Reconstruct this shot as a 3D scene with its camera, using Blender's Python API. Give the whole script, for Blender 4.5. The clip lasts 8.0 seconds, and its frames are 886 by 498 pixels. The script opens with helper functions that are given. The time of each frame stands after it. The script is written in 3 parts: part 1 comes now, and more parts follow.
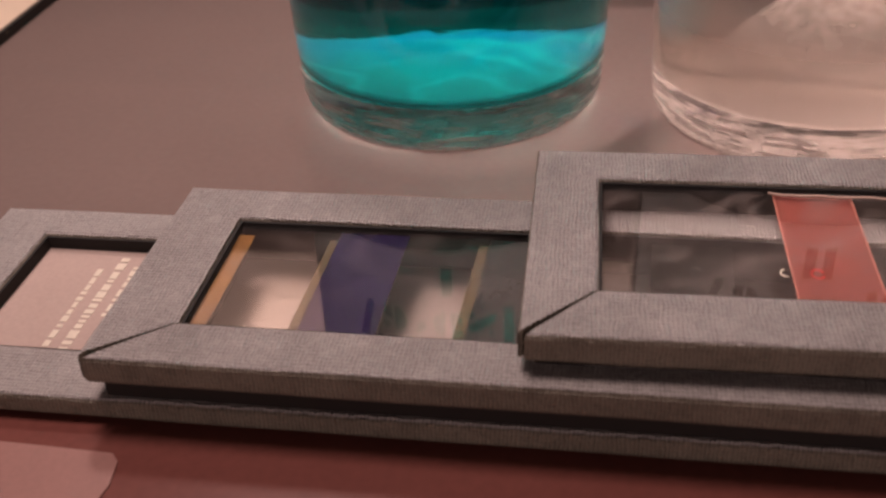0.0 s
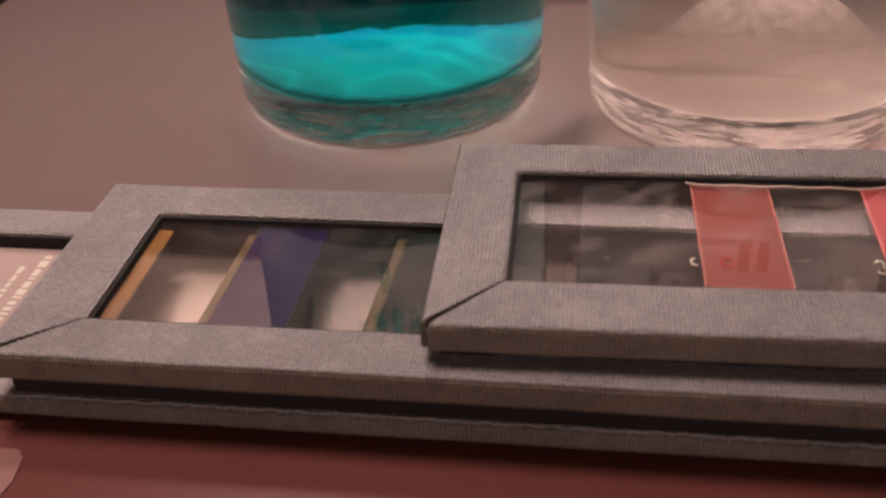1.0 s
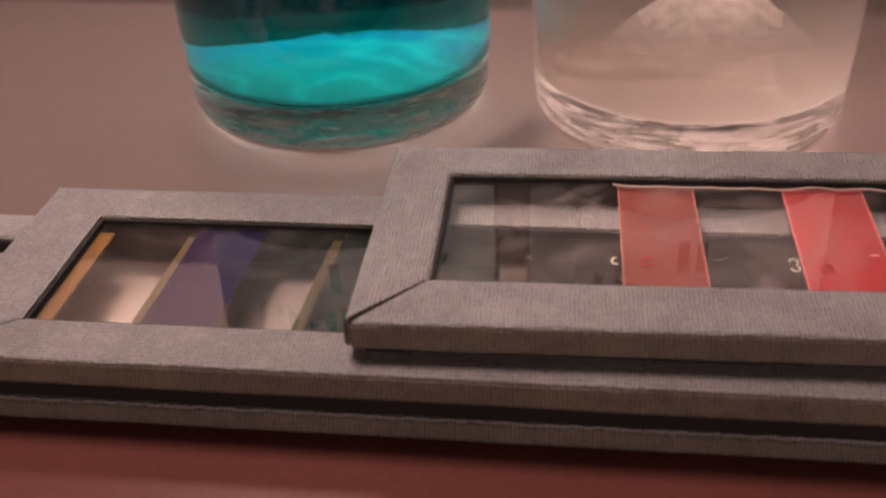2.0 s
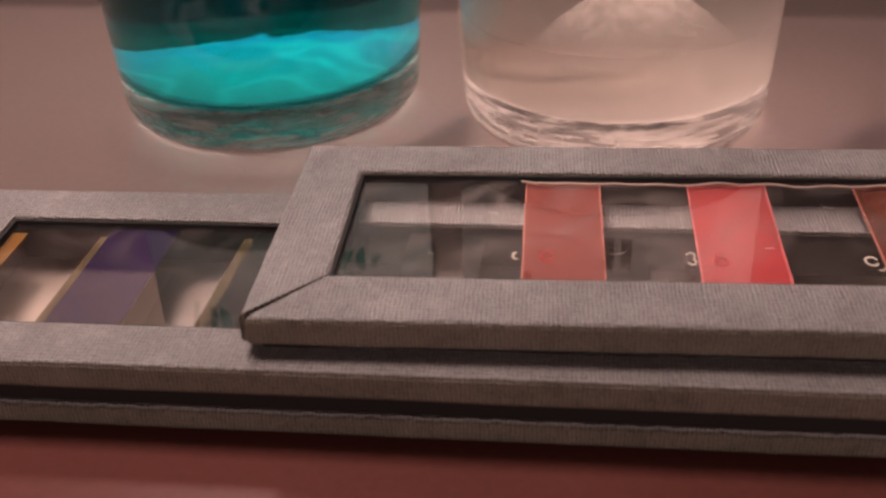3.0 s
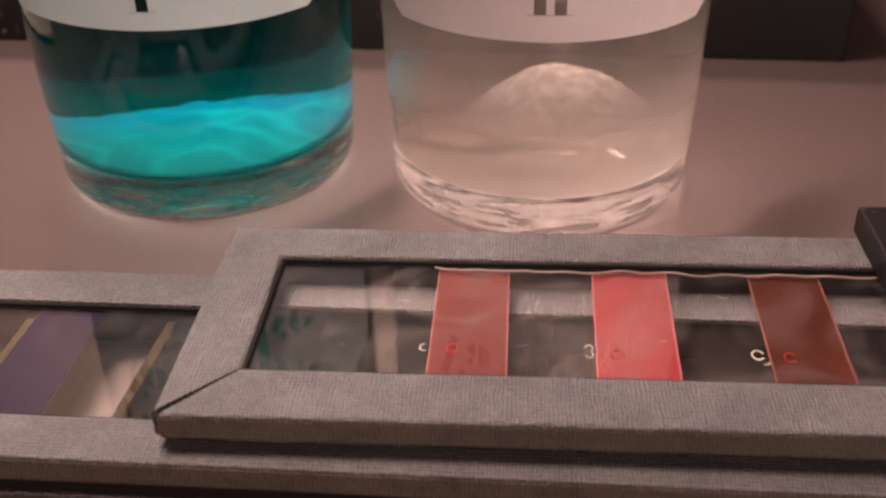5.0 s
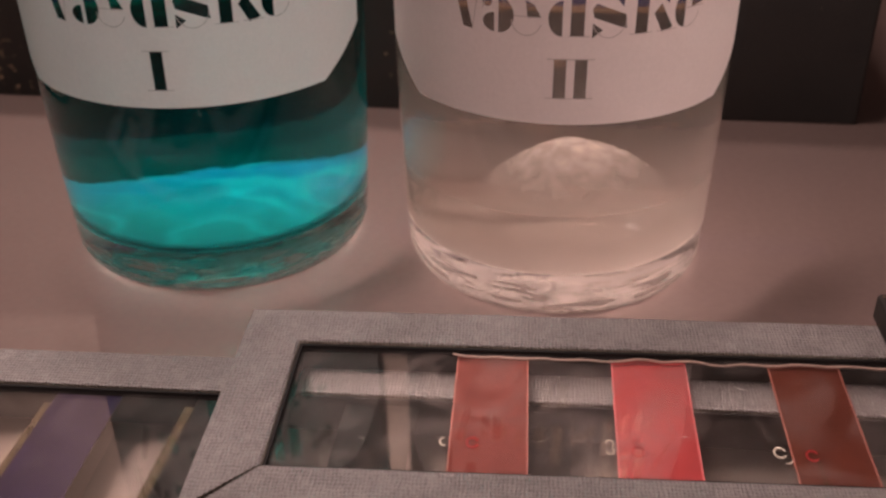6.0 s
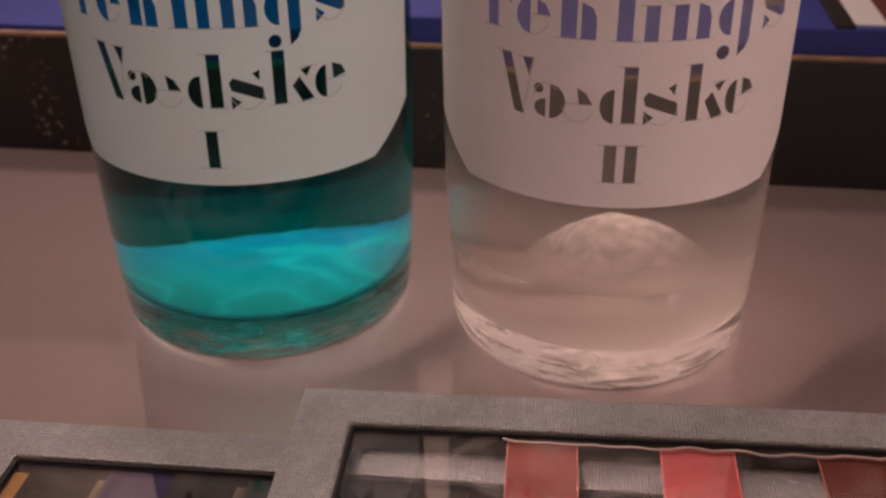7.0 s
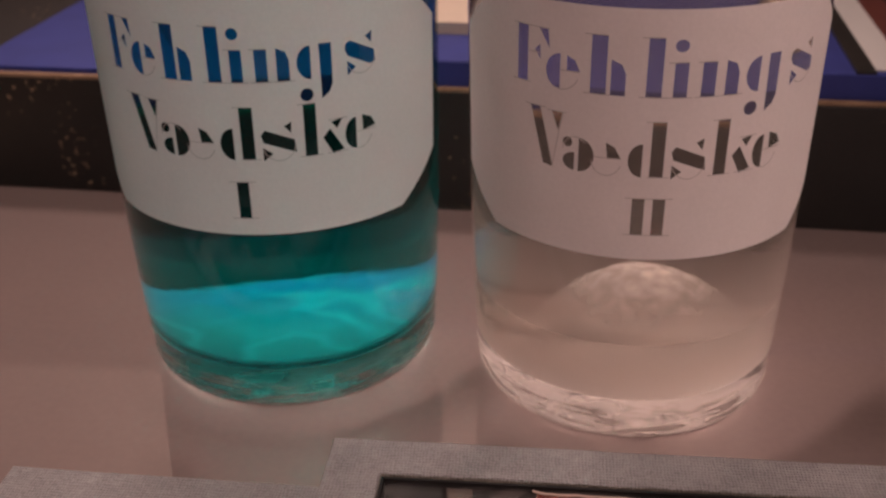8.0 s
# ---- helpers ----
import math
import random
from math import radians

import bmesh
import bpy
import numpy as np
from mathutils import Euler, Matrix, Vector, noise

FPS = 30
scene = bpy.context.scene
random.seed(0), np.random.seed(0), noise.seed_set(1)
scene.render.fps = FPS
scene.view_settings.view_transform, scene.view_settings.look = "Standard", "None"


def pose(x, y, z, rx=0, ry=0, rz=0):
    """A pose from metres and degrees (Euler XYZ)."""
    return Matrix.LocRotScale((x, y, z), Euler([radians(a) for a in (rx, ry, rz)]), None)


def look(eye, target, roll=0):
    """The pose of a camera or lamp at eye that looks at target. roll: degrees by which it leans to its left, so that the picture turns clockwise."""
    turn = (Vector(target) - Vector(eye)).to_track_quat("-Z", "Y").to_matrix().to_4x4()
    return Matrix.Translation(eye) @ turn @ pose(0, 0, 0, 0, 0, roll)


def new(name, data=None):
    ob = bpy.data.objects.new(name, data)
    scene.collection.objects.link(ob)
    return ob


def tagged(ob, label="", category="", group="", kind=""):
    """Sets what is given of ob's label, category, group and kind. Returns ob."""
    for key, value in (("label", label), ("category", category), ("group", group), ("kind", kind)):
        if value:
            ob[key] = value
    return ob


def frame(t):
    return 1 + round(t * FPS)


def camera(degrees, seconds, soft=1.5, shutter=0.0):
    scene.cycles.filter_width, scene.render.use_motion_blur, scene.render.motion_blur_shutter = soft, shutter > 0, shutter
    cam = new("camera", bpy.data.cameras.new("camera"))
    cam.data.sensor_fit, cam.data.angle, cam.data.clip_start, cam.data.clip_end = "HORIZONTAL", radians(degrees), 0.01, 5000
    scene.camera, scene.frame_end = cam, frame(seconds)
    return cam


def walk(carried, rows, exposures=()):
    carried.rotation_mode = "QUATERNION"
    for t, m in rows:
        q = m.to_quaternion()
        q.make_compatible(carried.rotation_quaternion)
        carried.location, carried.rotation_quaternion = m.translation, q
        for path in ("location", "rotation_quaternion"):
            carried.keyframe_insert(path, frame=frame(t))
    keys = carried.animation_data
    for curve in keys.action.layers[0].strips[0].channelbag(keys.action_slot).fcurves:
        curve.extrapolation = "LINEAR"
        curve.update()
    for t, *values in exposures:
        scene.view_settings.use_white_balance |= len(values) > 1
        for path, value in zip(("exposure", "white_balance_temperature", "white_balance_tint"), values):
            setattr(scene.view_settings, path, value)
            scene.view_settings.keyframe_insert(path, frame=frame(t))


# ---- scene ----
cam = camera(45.93, 8.0, soft=2.5)
# seconds, place in metres (table top at z = 0), turn in degrees
ROWS = [
    (0, 0.00739, -0.11015, 0.10485, 56.858, 2.207, 7.291),
    (0.5, 0.01428, -0.10905, 0.10382, 56.822, 2.293, 6.878),
    (1, 0.01915, -0.10912, 0.10211, 57.155, 2.365, 6.625),
    (1.5, 0.02293, -0.11096, 0.10371, 57.233, 2.247, 6.296),
    (3, 0.04077, -0.11251, 0.10199, 57.778, 2.076, 4.950),
    (3.5, 0.04459, -0.11415, 0.10420, 57.701, 1.734, 4.313),
    (4, 0.04833, -0.11490, 0.10804, 57.709, 1.409, 3.989),
    (4.5, 0.05054, -0.11345, 0.11241, 57.771, 1.117, 3.642),
    (6, 0.04724, -0.10508, 0.12605, 59.379, 0.811, 3.904),
    (6.5, 0.04394, -0.10265, 0.13160, 59.930, 0.759, 4.395),
    (7, 0.04205, -0.10227, 0.13625, 60.809, 0.851, 5.289),
    (7.5, 0.03974, -0.10217, 0.13911, 61.410, 0.806, 5.320),
    (8, 0.03851, -0.10192, 0.14162, 62.175, 0.976, 5.859),
]
walk(cam, [(t, pose(x, y, z, rx, ry, rz)) for t, x, y, z, rx, ry, rz in ROWS],
     [(0.0, 0.15), (4.5, 0.3), (6.0, -0.08), (8.0, -0.31)])
cam.data.dof.use_dof, cam.data.dof.focus_distance, cam.data.dof.aperture_fstop = True, 0.183, 27.0

# ---- light ----
room_air = bpy.data.worlds.new("room_air")
room_air.use_nodes = True
room_air.node_tree.nodes["Background"].inputs[0].default_value = (0.9, 0.62, 0.53, 1)
room_air.node_tree.nodes["Background"].inputs[1].default_value = 0.05
scene.world = room_air


def area_lamp(name, eye, target, size, power, colour, spread=180, depth=0.0):
    data = bpy.data.lights.new(name, "AREA")
    data.shape, data.size, data.energy, data.color = "DISK", size, power, colour
    data.spread = radians(spread)
    if depth:
        data.shape, data.size_y = "RECTANGLE", depth
    ob = new(name, data)
    ob.matrix_world = look(eye, target)
    return ob


tagged(area_lamp("case_lamp", (-0.12, 0.11, 0.60), (-0.07, 0.06, 0.0), 0.20, 0.45, (1.0, 0.745, 0.69), 80, 0.05),
       "short warm strip light above the display case", "lamp")
tagged(area_lamp("back_lamp", (-0.18, 0.42, 0.58), (-0.035, 0.21, 0.03), 0.08, 0.19, (1.0, 0.76, 0.71), 50),
       "small warm spotlight behind the bottles", "lamp")
# Unseen fill added low in front, for the labels and front faces.
tagged(area_lamp("front_fill_lamp", (0.35, -1.5, 0.28), (0.0, 0.1, 0.0), 0.9, 5.2, (1.0, 0.74, 0.69)),
       "unseen large warm fill lamp added in front of the table", "lamp")
# Unseen lamp added to make the wall's reflection in the table bright.
tagged(area_lamp("reflection_fill_lamp", (-0.5, 1.15, 2.42), (-0.45, 1.8, 1.55), 0.3, 16, (1.0, 0.66, 0.56), 110),
       "unseen warm lamp added to brighten the wall the table reflects", "lamp")


# ---- materials ----
def mat(name, colour, rough=0.6, metal=0.0, vary=0.12, scale=60.0, bump=0.0, bump_scale=900.0, transmission=0.0, ior=1.5, spec=0.5):
    """A surface with cloudy variation of its colour, a finer grain and a fine relief. Scales are per metre."""
    m = bpy.data.materials.new(name)
    m.use_nodes = True
    nt = m.node_tree
    n, l = nt.nodes, nt.links
    p = n["Principled BSDF"]
    p.inputs["Roughness"].default_value = rough
    p.inputs["Metallic"].default_value = metal
    p.inputs["IOR"].default_value = ior
    p.inputs["Specular IOR Level"].default_value = spec
    p.inputs["Transmission Weight"].default_value = transmission
    p.inputs["Base Color"].default_value = (*colour, 1)
    tc = n.new("ShaderNodeTexCoord")
    if vary:
        a = n.new("ShaderNodeTexNoise")
        a.inputs["Scale"].default_value, a.inputs["Detail"].default_value = scale, 4
        b = n.new("ShaderNodeTexNoise")
        b.inputs["Scale"].default_value, b.inputs["Detail"].default_value = scale * 22, 3
        add = n.new("ShaderNodeMath")
        add.operation = "ADD"
        ramp = n.new("ShaderNodeMapRange")
        ramp.inputs["From Min"].default_value, ramp.inputs["From Max"].default_value = 0.6, 1.4
        ramp.inputs["To Min"].default_value, ramp.inputs["To Max"].default_value = 1 - vary, 1 + vary
        mul = n.new("ShaderNodeVectorMath")
        mul.operation = "SCALE"
        mul.inputs[0].default_value = colour
        l.new(tc.outputs["Object"], a.inputs["Vector"])
        l.new(tc.outputs["Object"], b.inputs["Vector"])
        l.new(a.outputs["Fac"], add.inputs[0])
        l.new(b.outputs["Fac"], add.inputs[1])
        l.new(add.outputs[0], ramp.inputs["Value"])
        l.new(ramp.outputs[0], mul.inputs["Scale"])
        l.new(mul.outputs[0], p.inputs["Base Color"])
    if bump:
        c = n.new("ShaderNodeTexNoise")
        c.inputs["Scale"].default_value, c.inputs["Detail"].default_value = bump_scale, 4
        bp = n.new("ShaderNodeBump")
        bp.inputs["Strength"].default_value, bp.inputs["Distance"].default_value = bump, 0.0002
        l.new(tc.outputs["Object"], c.inputs["Vector"])
        l.new(c.outputs["Fac"], bp.inputs["Height"])
        l.new(bp.outputs[0], p.inputs["Normal"])
    return m


M_TABLE = mat("taupe_laminate", (0.225, 0.163, 0.148), 0.04, vary=0.06, scale=25, bump=0.02, bump_scale=500, spec=0.75)
M_RED = mat("dark_red_lacquer", (0.17, 0.055, 0.045), 0.35, vary=0.14, scale=30, bump=0.05, bump_scale=500, spec=0.14)
# Black that paints the shade of window recesses and gaps in the stack.
M_SHADE_BLACK = mat("black_recess_shade", (0.012, 0.009, 0.008), 0.8, vary=0.2)
M_GLASS = mat("clear_glass", (0.84, 0.85, 0.84), 0.0, vary=0, transmission=1.0, ior=1.5)
M_LABEL = mat("white_enamel", (0.80, 0.748, 0.735), 0.45, vary=0.10, scale=60, bump=0.05)
M_BOX = mat("black_worn_card", (0.014, 0.010, 0.008), 0.6, vary=0.5, scale=60, bump=0.3, bump_scale=700)


def chips(m, chip, level):
    """Small chips through which a lighter ground shows."""
    n, l = m.node_tree.nodes, m.node_tree.links
    tc = n.new("ShaderNodeTexCoord")
    a = n.new("ShaderNodeTexNoise")
    a.inputs["Scale"].default_value, a.inputs["Detail"].default_value = 420, 5
    b = n.new("ShaderNodeTexNoise")
    b.inputs["Scale"].default_value = 28
    mul = n.new("ShaderNodeMath")
    mul.operation = "MULTIPLY"
    cut = n.new("ShaderNodeMapRange")
    cut.inputs["From Min"].default_value, cut.inputs["From Max"].default_value = level, level + 0.05
    mix = n.new("ShaderNodeMix")
    mix.data_type = "RGBA"
    l.new(tc.outputs["Object"], a.inputs["Vector"])
    l.new(tc.outputs["Object"], b.inputs["Vector"])
    l.new(a.outputs["Fac"], mul.inputs[0])
    l.new(b.outputs["Fac"], mul.inputs[1])
    l.new(mul.outputs[0], cut.inputs["Value"])
    l.new(cut.outputs[0], mix.inputs["Factor"])
    p = n["Principled BSDF"]
    l.new(p.inputs["Base Color"].links[0].from_socket, mix.inputs["A"])
    mix.inputs["B"].default_value = (*chip, 1)
    l.new(mix.outputs["Result"], p.inputs["Base Color"])


chips(M_BOX, (0.30, 0.19, 0.12), 0.362)
M_BLUE = mat("blue_paper", (0.028, 0.038, 0.22), 0.7, vary=0.15, scale=80, bump=0.2)
M_GROUND = mat("scuffed_ground_glass", (0.30, 0.26, 0.235), 0.35, vary=0.6, scale=160, bump=0.6, bump_scale=600)
chips(M_GROUND, (0.03, 0.03, 0.028), 0.27)
M_CREAM = mat("cream_card", (0.7, 0.55, 0.42), 0.7, vary=0.08)
M_PINK = mat("pinkish_paper", (0.48, 0.36, 0.32), 0.8, vary=0.08, scale=60)
M_PINK_DIMMED = mat("dimmed_pinkish_paper", (0.33, 0.25, 0.21), 0.8, vary=0.22, scale=70)
M_INK = mat("pale_ink", (0.75, 0.66, 0.55), 0.8, vary=0.1)
M_DIM = mat("dark_bounce_cutting_plaster", (0.20, 0.165, 0.15), 0.9, vary=0.1, scale=3)
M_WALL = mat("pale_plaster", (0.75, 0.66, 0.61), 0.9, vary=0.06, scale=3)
M_REFLECTION_MASK = mat("dark_brown_reflection_mask", (0.09, 0.055, 0.045), 0.6, vary=0.2, scale=4)
# Pale floor body added where the lit table shows through the teal liquid.
M_LIT_FLOOR = mat("blue_white_lit_floor", (0.46, 0.50, 0.56), 0.9, vary=0.3, scale=60, bump=0.2, bump_scale=200)


def ripple(m):
    """Uneven moulded glass near a bottle's foot; rubbed streaks also paint its pale glints."""
    n, l = m.node_tree.nodes, m.node_tree.links
    tc = n.new("ShaderNodeTexCoord")
    stretch = n.new("ShaderNodeMapping")
    stretch.inputs["Scale"].default_value = (100, 100, 750)
    nz = n.new("ShaderNodeTexNoise")
    nz.inputs["Scale"].default_value, nz.inputs["Detail"].default_value = 1.0, 5
    sep = n.new("ShaderNodeSeparateXYZ")
    foot = n.new("ShaderNodeMapRange")
    foot.inputs["From Min"].default_value, foot.inputs["From Max"].default_value = 0.003, 0.010
    foot.inputs["To Min"].default_value, foot.inputs["To Max"].default_value = 1.0, 0.04
    mul = n.new("ShaderNodeMath")
    mul.operation = "MULTIPLY"
    bp = n.new("ShaderNodeBump")
    bp.inputs["Strength"].default_value, bp.inputs["Distance"].default_value = 0.9, 0.0006
    l.new(tc.outputs["Object"], stretch.inputs["Vector"])
    l.new(stretch.outputs[0], nz.inputs["Vector"])
    l.new(tc.outputs["Object"], sep.inputs[0])
    l.new(sep.outputs["Z"], foot.inputs["Value"])
    l.new(nz.outputs["Fac"], mul.inputs[0])
    l.new(foot.outputs[0], mul.inputs[1])
    l.new(mul.outputs[0], bp.inputs["Height"])
    l.new(bp.outputs[0], n["Principled BSDF"].inputs["Normal"])
    scuff_glint = n.new("ShaderNodeMapRange")
    scuff_glint.inputs["From Min"].default_value, scuff_glint.inputs["From Max"].default_value = 0.47, 0.60
    scuff_glint.inputs["To Min"].default_value, scuff_glint.inputs["To Max"].default_value = 0.04, 0.60
    band = n.new("ShaderNodeMapRange")
    band.inputs["From Min"].default_value, band.inputs["From Max"].default_value = 0.0080, 0.0095
    band.inputs["To Min"].default_value, band.inputs["To Max"].default_value = 1.0, 0.0
    share = n.new("ShaderNodeMath")
    share.operation = "MULTIPLY"
    # Pale diffuse streaks imitate the bright reflections in the glass foot.
    worn = n.new("ShaderNodeBsdfDiffuse")
    worn.inputs["Color"].default_value = (0.60, 0.52, 0.48, 1)
    mix = n.new("ShaderNodeMixShader")
    l.new(nz.outputs["Fac"], scuff_glint.inputs["Value"])
    l.new(sep.outputs["Z"], band.inputs["Value"])
    l.new(scuff_glint.outputs[0], share.inputs[0])
    l.new(band.outputs[0], share.inputs[1])
    l.new(share.outputs[0], mix.inputs[0])
    l.new(n["Principled BSDF"].outputs[0], mix.inputs[1])
    l.new(worn.outputs[0], mix.inputs[2])
    l.new(mix.outputs[0], n["Material Output"].inputs["Surface"])


def dusty(m, least, most):
    """A thin uneven film of dust on glass, its smears painting in reflections."""
    n, l = m.node_tree.nodes, m.node_tree.links
    tc = n.new("ShaderNodeTexCoord")
    nz = n.new("ShaderNodeTexNoise")
    nz.inputs["Scale"].default_value, nz.inputs["Detail"].default_value, nz.inputs["Distortion"].default_value = 55, 6, 2.5
    amount = n.new("ShaderNodeMapRange")
    amount.inputs["From Min"].default_value, amount.inputs["From Max"].default_value = 0.46, 0.74
    amount.inputs["To Min"].default_value, amount.inputs["To Max"].default_value = least, most
    dust = n.new("ShaderNodeBsdfDiffuse")
    dust.inputs["Color"].default_value = (0.66, 0.54, 0.50, 1)
    mix = n.new("ShaderNodeMixShader")
    l.new(tc.outputs["Object"], nz.inputs["Vector"])
    l.new(nz.outputs["Fac"], amount.inputs["Value"])
    l.new(amount.outputs[0], mix.inputs[0])
    l.new(n["Principled BSDF"].outputs[0], mix.inputs[1])
    l.new(dust.outputs[0], mix.inputs[2])
    l.new(mix.outputs[0], n["Material Output"].inputs["Surface"])


M_FILM = mat("greyish_film_glass", (0.74, 0.74, 0.73), 0.0, vary=0, transmission=1.0, ior=1.5)
dusty(M_GLASS, 0.008, 0.05)
dusty(M_FILM, 0.012, 0.13)


def paint_lit_floor(m, front, rear, caustic):
    """Refracted light painted as colour: green in front, bluer behind, soft clouds, pale caustics."""
    n, l = m.node_tree.nodes, m.node_tree.links
    tc = n.new("ShaderNodeTexCoord")
    sep = n.new("ShaderNodeSeparateXYZ")
    nz = n.new("ShaderNodeTexNoise")
    nz.inputs["Scale"].default_value, nz.inputs["Detail"].default_value, nz.inputs["Distortion"].default_value = 70, 3, 1.2
    depth = n.new("ShaderNodeMath")
    depth.operation = "MULTIPLY_ADD"
    depth.inputs[1].default_value = 0.022
    shift = n.new("ShaderNodeMapRange")
    shift.inputs["From Min"].default_value, shift.inputs["From Max"].default_value = -0.008, 0.030
    hue = n.new("ShaderNodeMix")
    hue.data_type = "RGBA"
    hue.inputs["A"].default_value, hue.inputs["B"].default_value = (*front, 1), (*rear, 1)
    mp = n.new("ShaderNodeMapping")
    mp.inputs["Scale"].default_value = (18, 42, 42)
    vz = n.new("ShaderNodeTexNoise")
    vz.inputs["Scale"].default_value, vz.inputs["Detail"].default_value, vz.inputs["Distortion"].default_value = 1.0, 1, 0.9
    off = n.new("ShaderNodeMath")
    off.operation = "SUBTRACT"
    off.inputs[1].default_value = 0.52
    size = n.new("ShaderNodeMath")
    size.operation = "ABSOLUTE"
    thin = n.new("ShaderNodeMapRange")
    thin.interpolation_type = "SMOOTHSTEP"
    thin.inputs["From Min"].default_value, thin.inputs["From Max"].default_value = 0.0, 0.055
    thin.inputs["To Min"].default_value, thin.inputs["To Max"].default_value = 0.5, 0.0
    lit = n.new("ShaderNodeMix")
    lit.data_type = "RGBA"
    lit.inputs["B"].default_value = (*caustic, 1)
    l.new(tc.outputs["Object"], sep.inputs[0])
    l.new(tc.outputs["Object"], nz.inputs["Vector"])
    l.new(nz.outputs["Fac"], depth.inputs[0])
    l.new(sep.outputs["Y"], depth.inputs[2])
    l.new(depth.outputs[0], shift.inputs["Value"])
    l.new(shift.outputs[0], hue.inputs["Factor"])
    l.new(tc.outputs["Object"], mp.inputs["Vector"])
    l.new(mp.outputs[0], vz.inputs["Vector"])
    l.new(vz.outputs["Fac"], off.inputs[0])
    l.new(off.outputs[0], size.inputs[0])
    l.new(size.outputs[0], thin.inputs["Value"])
    l.new(thin.outputs[0], lit.inputs["Factor"])
    l.new(hue.outputs["Result"], lit.inputs["A"])
    l.new(lit.outputs["Result"], n["Principled BSDF"].inputs["Base Color"])


paint_lit_floor(M_LIT_FLOOR, (0.34, 0.46, 0.44), (0.24, 0.36, 0.62), (0.85, 0.92, 0.90))
M_BOTTLE = mat("moulded_glass", (0.97, 0.98, 0.97), 0.0, vary=0, transmission=1.0, ior=1.5)
ripple(M_BOTTLE)


def let_light_through(m, share, colour):
    """Mixes in light that comes through from the other side."""
    n, l = m.node_tree.nodes, m.node_tree.links
    t = n.new("ShaderNodeBsdfTranslucent")
    t.inputs["Color"].default_value = (*colour, 1)
    mix = n.new("ShaderNodeMixShader")
    mix.inputs[0].default_value = share
    l.new(n["Principled BSDF"].outputs[0], mix.inputs[1])
    l.new(t.outputs[0], mix.inputs[2])
    l.new(mix.outputs[0], n["Material Output"].inputs["Surface"])


let_light_through(M_LIT_FLOOR, 0.3, (0.75, 0.85, 0.85))
let_light_through(M_LABEL, 0.5, (0.82, 0.72, 0.70))


def weave(name, colour):
    """Ribbed bookcloth: threads about half a millimetre apart, with dirt and rubbed threads."""
    m = mat(name, colour, 0.88, vary=0.2, scale=90, spec=0.2)
    n, l = m.node_tree.nodes, m.node_tree.links
    tc = n.new("ShaderNodeTexCoord")
    warp = n.new("ShaderNodeTexNoise")
    warp.inputs["Scale"].default_value = 350
    shift = n.new("ShaderNodeVectorMath")
    shift.operation = "MULTIPLY_ADD"
    shift.inputs[1].default_value = (0.0009, 0.0009, 0.0009)
    l.new(tc.outputs["Object"], warp.inputs["Vector"])
    l.new(warp.outputs["Color"], shift.inputs[0])
    l.new(tc.outputs["Object"], shift.inputs[2])
    total = None
    for direction, pitch, weight in (("X", 0.00060, 0.85), ("Y", 0.00072, 0.95), ("Z", 0.00062, 0.6)):
        w = n.new("ShaderNodeTexWave")
        w.bands_direction = direction
        w.inputs["Scale"].default_value = 0.31416 / pitch
        w.inputs["Distortion"].default_value = 1.4
        l.new(shift.outputs[0], w.inputs["Vector"])
        k = n.new("ShaderNodeMath")
        k.operation = "MULTIPLY_ADD"
        k.inputs[1].default_value = weight
        k.inputs[2].default_value = 0.0
        l.new(w.outputs["Fac"], k.inputs[0])
        if total:
            l.new(total.outputs[0], k.inputs[2])
        total = k
    grain = n.new("ShaderNodeTexNoise")
    grain.inputs["Scale"].default_value, grain.inputs["Detail"].default_value = 1500, 4
    l.new(tc.outputs["Object"], grain.inputs["Vector"])
    k = n.new("ShaderNodeMath")
    k.operation = "MULTIPLY_ADD"
    k.inputs[1].default_value = 2.4
    l.new(grain.outputs["Fac"], k.inputs[0])
    l.new(total.outputs[0], k.inputs[2])
    bp = n.new("ShaderNodeBump")
    bp.inputs["Strength"].default_value, bp.inputs["Distance"].default_value = 0.9, 0.0002
    tone = n.new("ShaderNodeMapRange")
    tone.inputs["From Min"].default_value, tone.inputs["From Max"].default_value = 1.3, 3.0
    tone.inputs["To Min"].default_value, tone.inputs["To Max"].default_value = 0.74, 1.18
    dye = n.new("ShaderNodeVectorMath")
    dye.operation = "SCALE"
    base = n["Principled BSDF"].inputs["Base Color"]
    l.new(base.links[0].from_socket, dye.inputs[0])
    l.new(k.outputs[0], tone.inputs["Value"])
    l.new(tone.outputs[0], dye.inputs["Scale"])
    l.new(dye.outputs[0], base)
    l.new(k.outputs[0], bp.inputs["Height"])
    l.new(bp.outputs[0], n["Principled BSDF"].inputs["Normal"])
    return m


